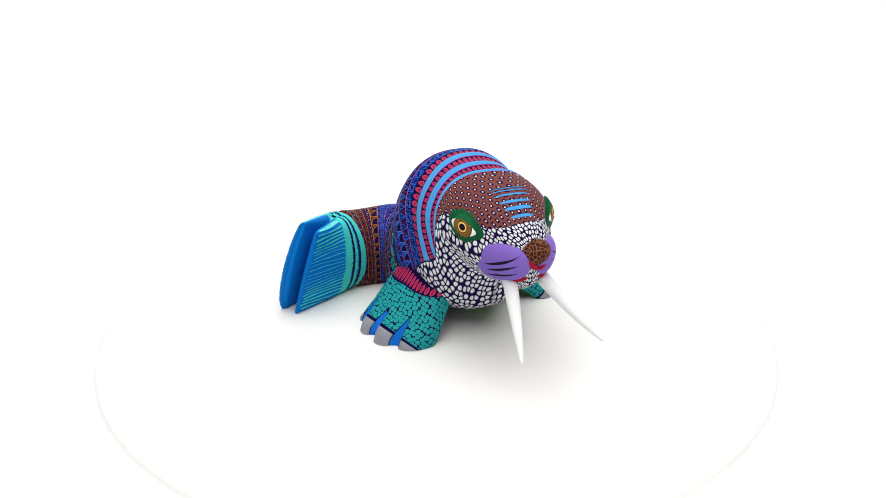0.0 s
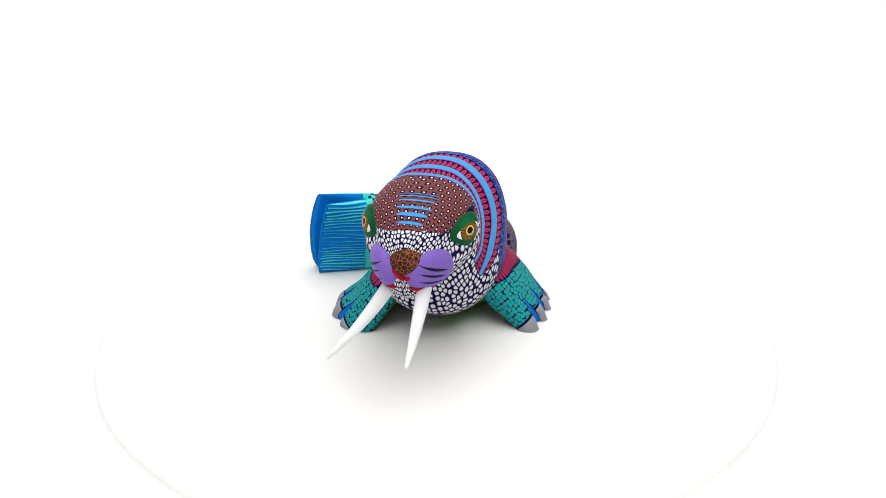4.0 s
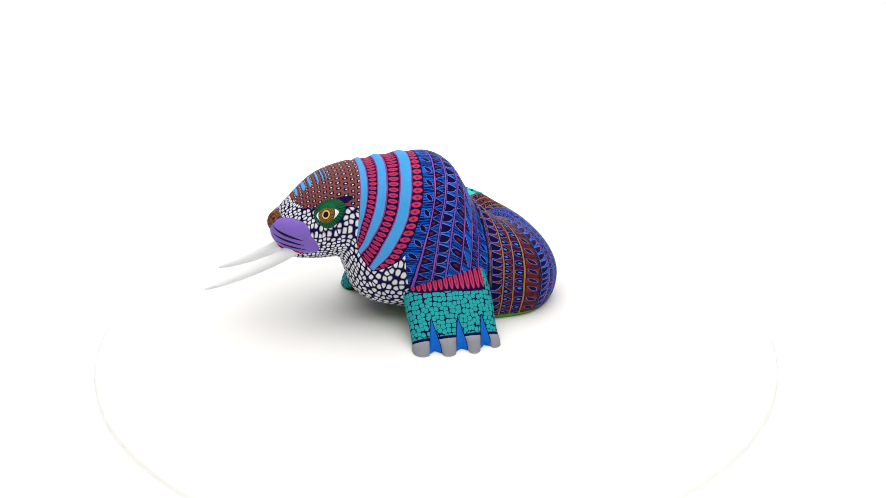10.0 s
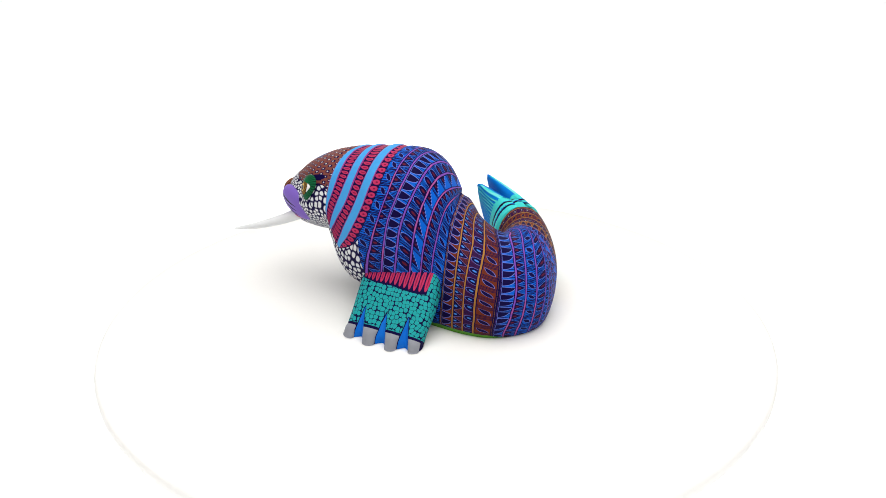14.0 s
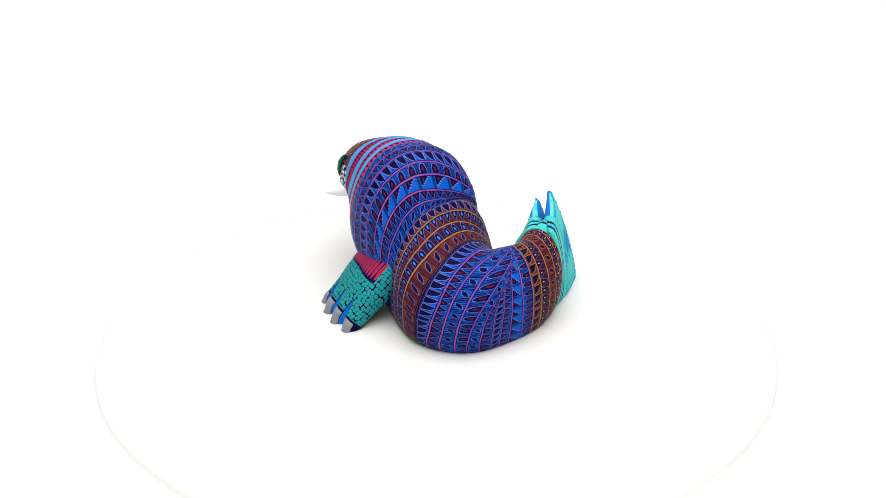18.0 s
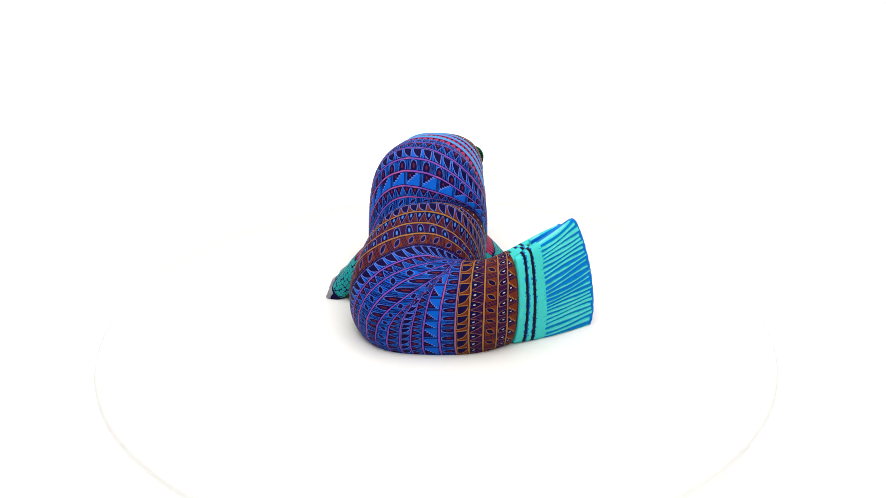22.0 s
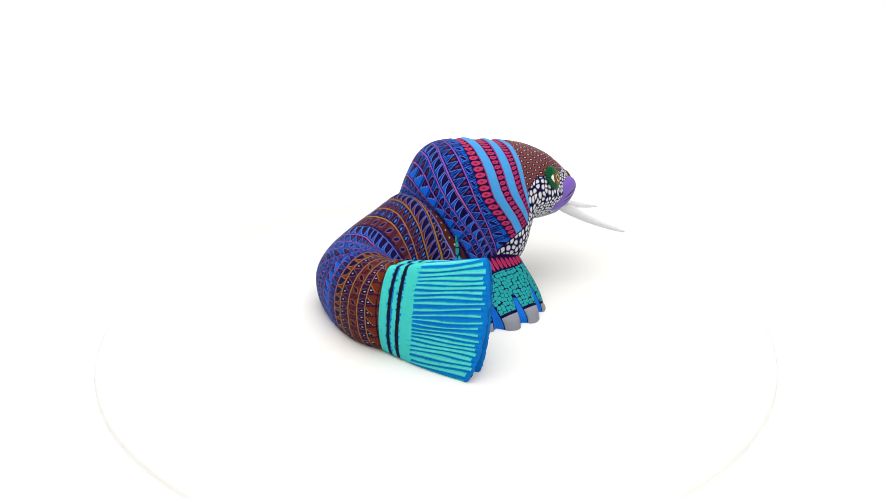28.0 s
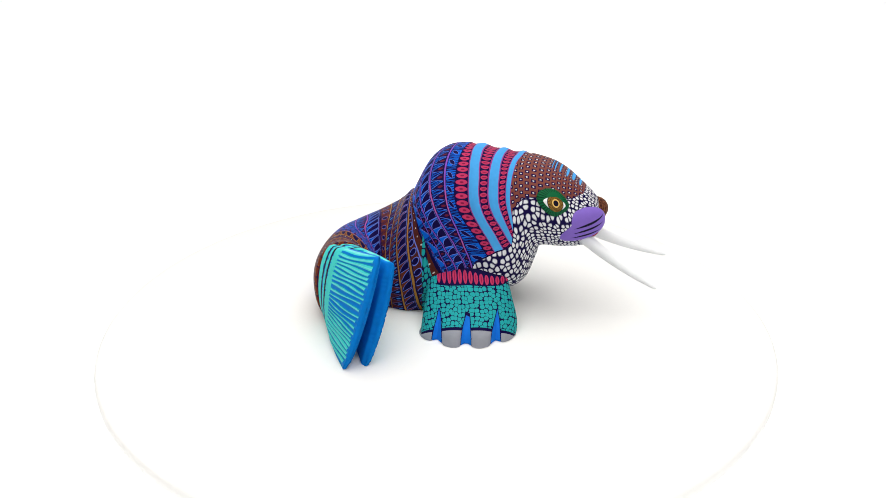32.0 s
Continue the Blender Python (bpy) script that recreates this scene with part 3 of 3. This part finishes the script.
def limb_mesh(rows, hand, n=150, m=320):
    k = np.linspace(0, 1, n)
    phi = np.linspace(-math.pi, math.pi, m, endpoint=False)
    g, l, ty, cleft, _, _ = limb_surface(rows, hand, *np.meshgrid(k, phi, indexing="ij"))
    step = np.linalg.norm(np.roll(g, -1, 1) - g, axis=2)
    girth = np.cumsum(step, axis=1)
    girth = (girth - girth[:, int(m * 0.75)][:, None]) / 0.0068
    mid = g[:, int(m * 0.73)]
    run = np.concatenate([[0], np.cumsum(np.linalg.norm(np.diff(mid, axis=0), axis=1))]) / 0.0070
    ahead = (0.058 if hand > 0 else 0.050) - l
    petal = np.full(l.shape, 1.0 if hand > 0 else 0.85)
    band_mid = np.full(l.shape, 0.089 if hand > 0 else 0.083)
    K = np.repeat(k[:, None], m, 1)
    return skin("flipper", (g + [0.199, 0.0224, 0.0]) * S, {"flat_a": np.repeat(run[:, None], m, 1), "flat_b": girth, "along": K, "nail": K - NAIL_FROM[hand], "across": l, "high": g[..., 2], "face": ty, "cleft": cleft, "ahead": ahead, "petal": petal, "band_mid": band_mid})


def claw_mesh(rows, hand, toe, n=26, m=30):
    """A flat grey nail lying on the end of one toe, between two clefts."""
    k = np.linspace(NAIL_FROM[hand], NAIL_TO, n)
    wide = limb_surface(rows, hand, k, 0 * k + math.pi / 2)[5] + 0.0008
    half = np.interp(k * (len(rows) - 1), np.arange(len(rows)), [r[3] for r in rows])
    edges = (-1.0,) + GROOVES[hand] + (1.0,)

    def angle(l):
        x = np.clip(l / half, -1, 1)
        return np.arccos(np.sign(x) * np.abs(x) ** 1.5)

    first = angle(edges[toe] + wide) if toe > 0 else 0 * k + math.pi + (0.20 if hand > 0 else -0.10)
    last = angle(edges[toe + 1] - wide) if toe < 3 else 0 * k + (0.22 if hand > 0 else -0.50)
    x = np.linspace(0, 1, m)
    phi = first[:, None] * (1 - x) + last[:, None] * x
    g, _, _, _, out, _ = limb_surface(rows, hand, np.repeat(k[:, None], m, 1), phi)
    g = g + out[1] * np.clip((k - NAIL_FROM[hand] - 0.05) * 0.05, 0, 0.004)[:, None, None] * [1, 1, 0]
    edge = np.minimum(np.minimum(x, 1 - x)[None] * 6, np.minimum((k - k[0]) / (k[-1] - k[0]) * 6, 1.0)[:, None])
    rise = 0.0022 * np.sqrt(np.clip(edge, 0, 1)) - 0.0002
    nrm = out[0] * (np.sign(np.cos(phi)) * np.abs(np.cos(phi)) ** 3)[..., None] + out[1] * np.sin(phi)[..., None]
    nrm /= np.linalg.norm(nrm, axis=2, keepdims=True) + 1e-9
    outer, inner = g + nrm * rise[..., None], g - nrm * 0.003
    ring = np.concatenate([outer, inner[:, ::-1]], 1)
    ring[..., 2] = np.maximum(ring[..., 2], 0.0003)
    return skin("claw", (ring + [0.199, 0.0224, 0.0]) * S)


def blob(c, axes, radii, n=40, m=64, p=2.0, slope=0.0):
    """A rounded lump about c with three axes and radii, in figure units."""
    u = np.linspace(-math.pi / 2, math.pi / 2, n)
    w = np.linspace(-math.pi, math.pi, m, endpoint=False)
    ca, sa = bend(np.cos(u), p), bend(np.sin(u), p)
    x, y, z = ca[:, None] * bend(np.cos(w), p), ca[:, None] * bend(np.sin(w), p), np.repeat(sa[:, None], m, 1)
    A = np.array(axes, float)
    if slope:
        z = np.where(z > 0, z * (1 - 0.5 * np.clip(-y * slope, 0, 1)), z)
    g = np.array(c) + x[..., None] * A[0] * radii[0] + y[..., None] * A[1] * radii[1] + z[..., None] * A[2] * radii[2]
    return skin("lump", (g + [0.199, 0.0224, 0.0]) * S, {"px": x, "py": y, "pz": z})


def tusk_mesh(base, mid, tip, radius):
    k = np.linspace(0, 1, 50)[:, None]
    a, b, c = (np.array(q) for q in (base, mid, tip))
    path = a * (1 - k) ** 2 + 2 * b * k * (1 - k) + c * k**2
    tan = np.gradient(path, axis=0)
    tan /= np.linalg.norm(tan, axis=1, keepdims=True)
    e1 = np.cross(tan, [0, 0, 1.0])
    e1 /= np.linalg.norm(e1, axis=1, keepdims=True)
    e2 = np.cross(e1, tan)
    w = np.linspace(0, 2 * math.pi, 24, endpoint=False)
    rad = radius * (1 - k[:, 0] ** 1.45) ** 0.9 + 0.0019
    rad[-1] *= 0.4
    g = path[:, None] + rad[:, None, None] * (e1[:, None] * np.cos(w)[None, :, None] + e2[:, None] * np.sin(w)[None, :, None])
    return skin("tusk", (g + [0.199, 0.0224, 0.0]) * S)


def lobe_mesh(base_low, base_top, end_low, end_top, inward, bulge, thick0, thick1, swell, corner, n=100, m=150):
    """One blade of the fluke: a plate between a base edge and a free end edge."""
    k = np.linspace(0, 1, n)
    h = np.linspace(0, 1, m)
    bl, bt, el, et = (np.array(q, float) for q in (base_low, base_top, end_low, end_top))
    K, H = np.meshgrid(k, h, indexing="ij")
    K2, H2 = K[..., None], H[..., None]
    face = (1 - K2) * ((1 - H2) * bl + H2 * bt) + K2 * ((1 - H2) * el + H2 * et)
    inward = np.array(inward, float)
    fat = (bulge * (1 - K) ** 1.6 + 0.006) * np.sin(math.pi * H) ** 0.42 + 0.006 * np.sin(math.pi * K)
    face -= inward * fat[..., None]
    # flare and scalloped free end
    way = et + el - bl - bt
    way /= np.linalg.norm(way)
    face += way * (K2 ** 2 * (swell * np.clip(np.sin(math.pi * H2), 0, 1) ** 0.60 - corner * (1 - np.clip(H2 / 0.2, 0, 1)) ** 2))
    face += way * (0.0004 * np.sin(H2 * 2 * math.pi * 17 + 3 * np.sin(H2 * 23)) * np.clip((K2 - 0.9) * 10, 0, 1))
    # carved strokes
    stripe = H * 22 + 0.32 * np.sin(3 * K + 13 * H) + 0.12 * np.sin(9 * K - 37 * H)
    plate = face.copy()
    face += inward * (0.0010 * np.cos(2 * math.pi * (stripe - 0.2)) * np.clip((K - 0.36) * 10, 0, 1) * np.clip((1.0 - K) * 25, 0.3, 1) * np.clip(np.sin(math.pi * H) * 6, 0, 1))[..., None] * -1
    edge = np.clip(np.sin(math.pi * np.clip(H, 0.002, 0.998)), 0, 1)
    thick = thick0 * (1 - K) ** 1.1 * edge ** (0.2 + 0.6 * (1 - K) ** 2) + thick1 * edge ** 0.15 * np.clip(K * 5 + 0.15, 0, 1)
    thick *= np.clip((1.0 - K) * 22, 0.3, 1) ** 0.5
    back = plate + inward * thick[..., None]
    ring = np.concatenate([face, back[:, ::-1]], 1)
    ring[..., 2] = np.maximum(ring[..., 2], 0.0)
    ring = (ring + [0.199, 0.0224, 0.0]) * S
    along = np.concatenate([K, K], 1)
    high = np.concatenate([H, H[:, ::-1]], 1)
    out = np.concatenate([0 * K + 1, 0 * K], 1)
    return skin("lobe", ring, {"heavy": np.full(along.shape, 1.0 if inward[0] > 0 else 0.0), "stripe": np.concatenate([stripe, stripe[:, ::-1]], 1), "along": along, "high": high, "outer": out})


def fluke_root(inward):
    """The rounded saddle that joins the two blades to the tail."""
    way = unit((0.66, -0.755, 0.0))
    me = blob((-0.298, -0.172, 0.102), (way, inward, (0, 0, 1.0)), (0.046, 0.023, 0.042))
    ahead = np.zeros(len(me.vertices), np.float32)
    me.attributes["px"].data.foreach_get("value", ahead)
    for key, val in (("along", 0.15 + 0.34 * ahead), ("outer", 1 + 0 * ahead), ("high", 1 + 0 * ahead), ("stripe", 0 * ahead), ("heavy", 0 * ahead)):
        me.attributes.new(key, "FLOAT", "POINT").data.foreach_set("value", val.astype(np.float32))
    return me


def unit(v):
    v = np.array(v, float)
    return v / np.linalg.norm(v)


def eye_mesh(ring, turn, wide, tall, bulge, sink, almond=0.0, n=30, m=72):
    """A shallow dome laid on the head about a ring and turn, with sizes in figure units."""
    r = np.linspace(0.02, 1, n)[:, None]
    w = np.linspace(0, 2 * math.pi, m, endpoint=False)[None]
    x = r * np.cos(w)
    y = r * np.sin(w) * (1 - almond * np.abs(np.cos(w)) ** 2)
    e = 0.01
    here, ahead, below = (body_points(np.array([a]), np.array([b]))[0] for a, b in ((ring, turn), (ring - e, turn), (ring, turn + e * np.sign(turn))))
    ds, dt = e / np.linalg.norm(ahead - here), e / np.linalg.norm(below - here)
    # x runs towards the nose, y upwards
    g = body_points(ring - x * wide * ds, turn - y * tall * dt * np.sign(turn))
    nrm = np.cross(ahead - here, here - below) * np.sign(turn)
    nrm = unit(nrm) * np.sign(nrm[1]) * np.sign(turn)
    d = np.sqrt(np.clip(1 - r**2, 0, 1)) * bulge - sink * r**2 - x * wide * 0.20
    g = g + nrm * d[..., None]
    return skin("eye", (g + [0.199, 0.0224, 0.0]) * S, {"ex": x * wide, "ey": y * tall})


def walrus():
    top = new("walrus_figurine")
    tagged(top, "carved wooden walrus painted in fine bands, scales and dots", "figurine")
    part("body", body_mesh(), MAT_BODY, top, "painted body with blue, rust and pink patterned bands")
    for name, rows, hand in (("left", LIMB_LEFT, 1), ("right", LIMB_RIGHT, -1)):
        limb = part("flipper", limb_mesh(rows, hand), MAT_FLIPPER, top, "teal scaled front flipper")
        for toe in range(4):
            part("claw", claw_mesh(rows, hand, toe), MAT_CLAW, limb, "blunt grey claw")
    fluke_in = unit((0.88, 0.47, 0.0))
    part("tail_fluke", lobe_mesh((-0.3400, -0.1610, 0.0), (-0.3280, -0.1590, 0.1380), (-0.2640, -0.2850, 0.0), (-0.2200, -0.2460, 0.1650), fluke_in, 0.016, 0.045, 0.014, 0.015, 0.003), MAT_FLUKE, top, "blue fluke blade with turquoise stripes")
    part("tail_fluke", lobe_mesh((-0.3130, -0.1535, -0.003), (-0.3115, -0.1545, 0.1385), (-0.2360, -0.2660, 0.0), (-0.2050, -0.2260, 0.1500), -fluke_in, 0.046, 0.046, 0.014, 0.007, 0.0), MAT_FLUKE, top, "blue fluke blade with turquoise stripes")
    part("fluke_root", fluke_root(fluke_in), MAT_FLUKE, top, "turquoise root of the fluke with dark rings")
    for side in (1, -1):
        ax = (unit((0.90, -0.40 * side, 0.15)), unit((0.40 * side, 0.90, 0.0)), unit((-0.15, 0.0, 0.98)))
        lean = radians(24)
        splay = (ax[0], ax[1] * math.cos(lean) - ax[2] * side * math.sin(lean), ax[2] * math.cos(lean) + ax[1] * side * math.sin(lean))
        mid, half = (0.0282, 0.0207) if side > 0 else (-0.0305, 0.0212)
        part("cheek", blob((0.0340, mid, 0.1640), splay, (0.0440, half, 0.0310), p=2.2, slope=side), MAT_CHEEK[side], top, "lilac whisker pad with dark strokes")
        part("lip", blob((0.040, 0.019 * side, 0.1420), ax, (0.029, 0.016, 0.0085)), MAT_LIP, top, "red lip")
        rim = (unit((-0.25, 0.68 * side, 0.68)), unit((0.9, 0.35 * side, 0.0)), unit((0.2, -0.55 * side, 0.78)))
        part("lip", blob((0.0675, 0.0050 + 0.0120 * side, 0.1695), rim, (0.0165, 0.0065, 0.0048)), MAT_LIP, top, "red lip")
        eye = part("eyelid", eye_mesh(EYE_RING[side], EYE_TURN[side], 0.0262, 0.0212 if side > 0 else 0.0208, 0.0055, 0.0012, 0.08), MAT_LID, top, "green eyelid with dark strokes")
        part("eyeball", eye_mesh(EYE_RING[side], EYE_TURN[side] + 0.006 * side, 0.0190, 0.0127, 0.0060, -0.0022, 0.38), MAT_EYE, eye, "gold iris with black pupil and white corners")
    part("nose", blob((0.0580, 0.0050, 0.1790), np.eye(3), (0.0200, 0.0244, 0.0186)), MAT_NOSE, top, "brown cracked nose")
    part("tusk", tusk_mesh((0.042, 0.0235, 0.140), (0.112, 0.032, 0.109), (0.1773, 0.0379, 0.0975), 0.0082), MAT_TUSK, top, "white curved tusk")
    part("tusk", tusk_mesh((0.042, -0.0225, 0.140), (0.104, -0.044, 0.101), (0.1606, -0.0708, 0.0838), 0.0082), MAT_TUSK, top, "white curved tusk")
    return top


backdrop()
TABLE = turntable()
WALRUS = walrus()


def motions():
    times = [0.5 * k for k in range(65)]
    walk(WALRUS, [(t, pose(0, 0, 0, 0, 0, HEAD + TURN * t)) for t in times])
    walk(TABLE, [(t, pose(0, 0, 0, 0, 0, TURN * t)) for t in times])


motions()
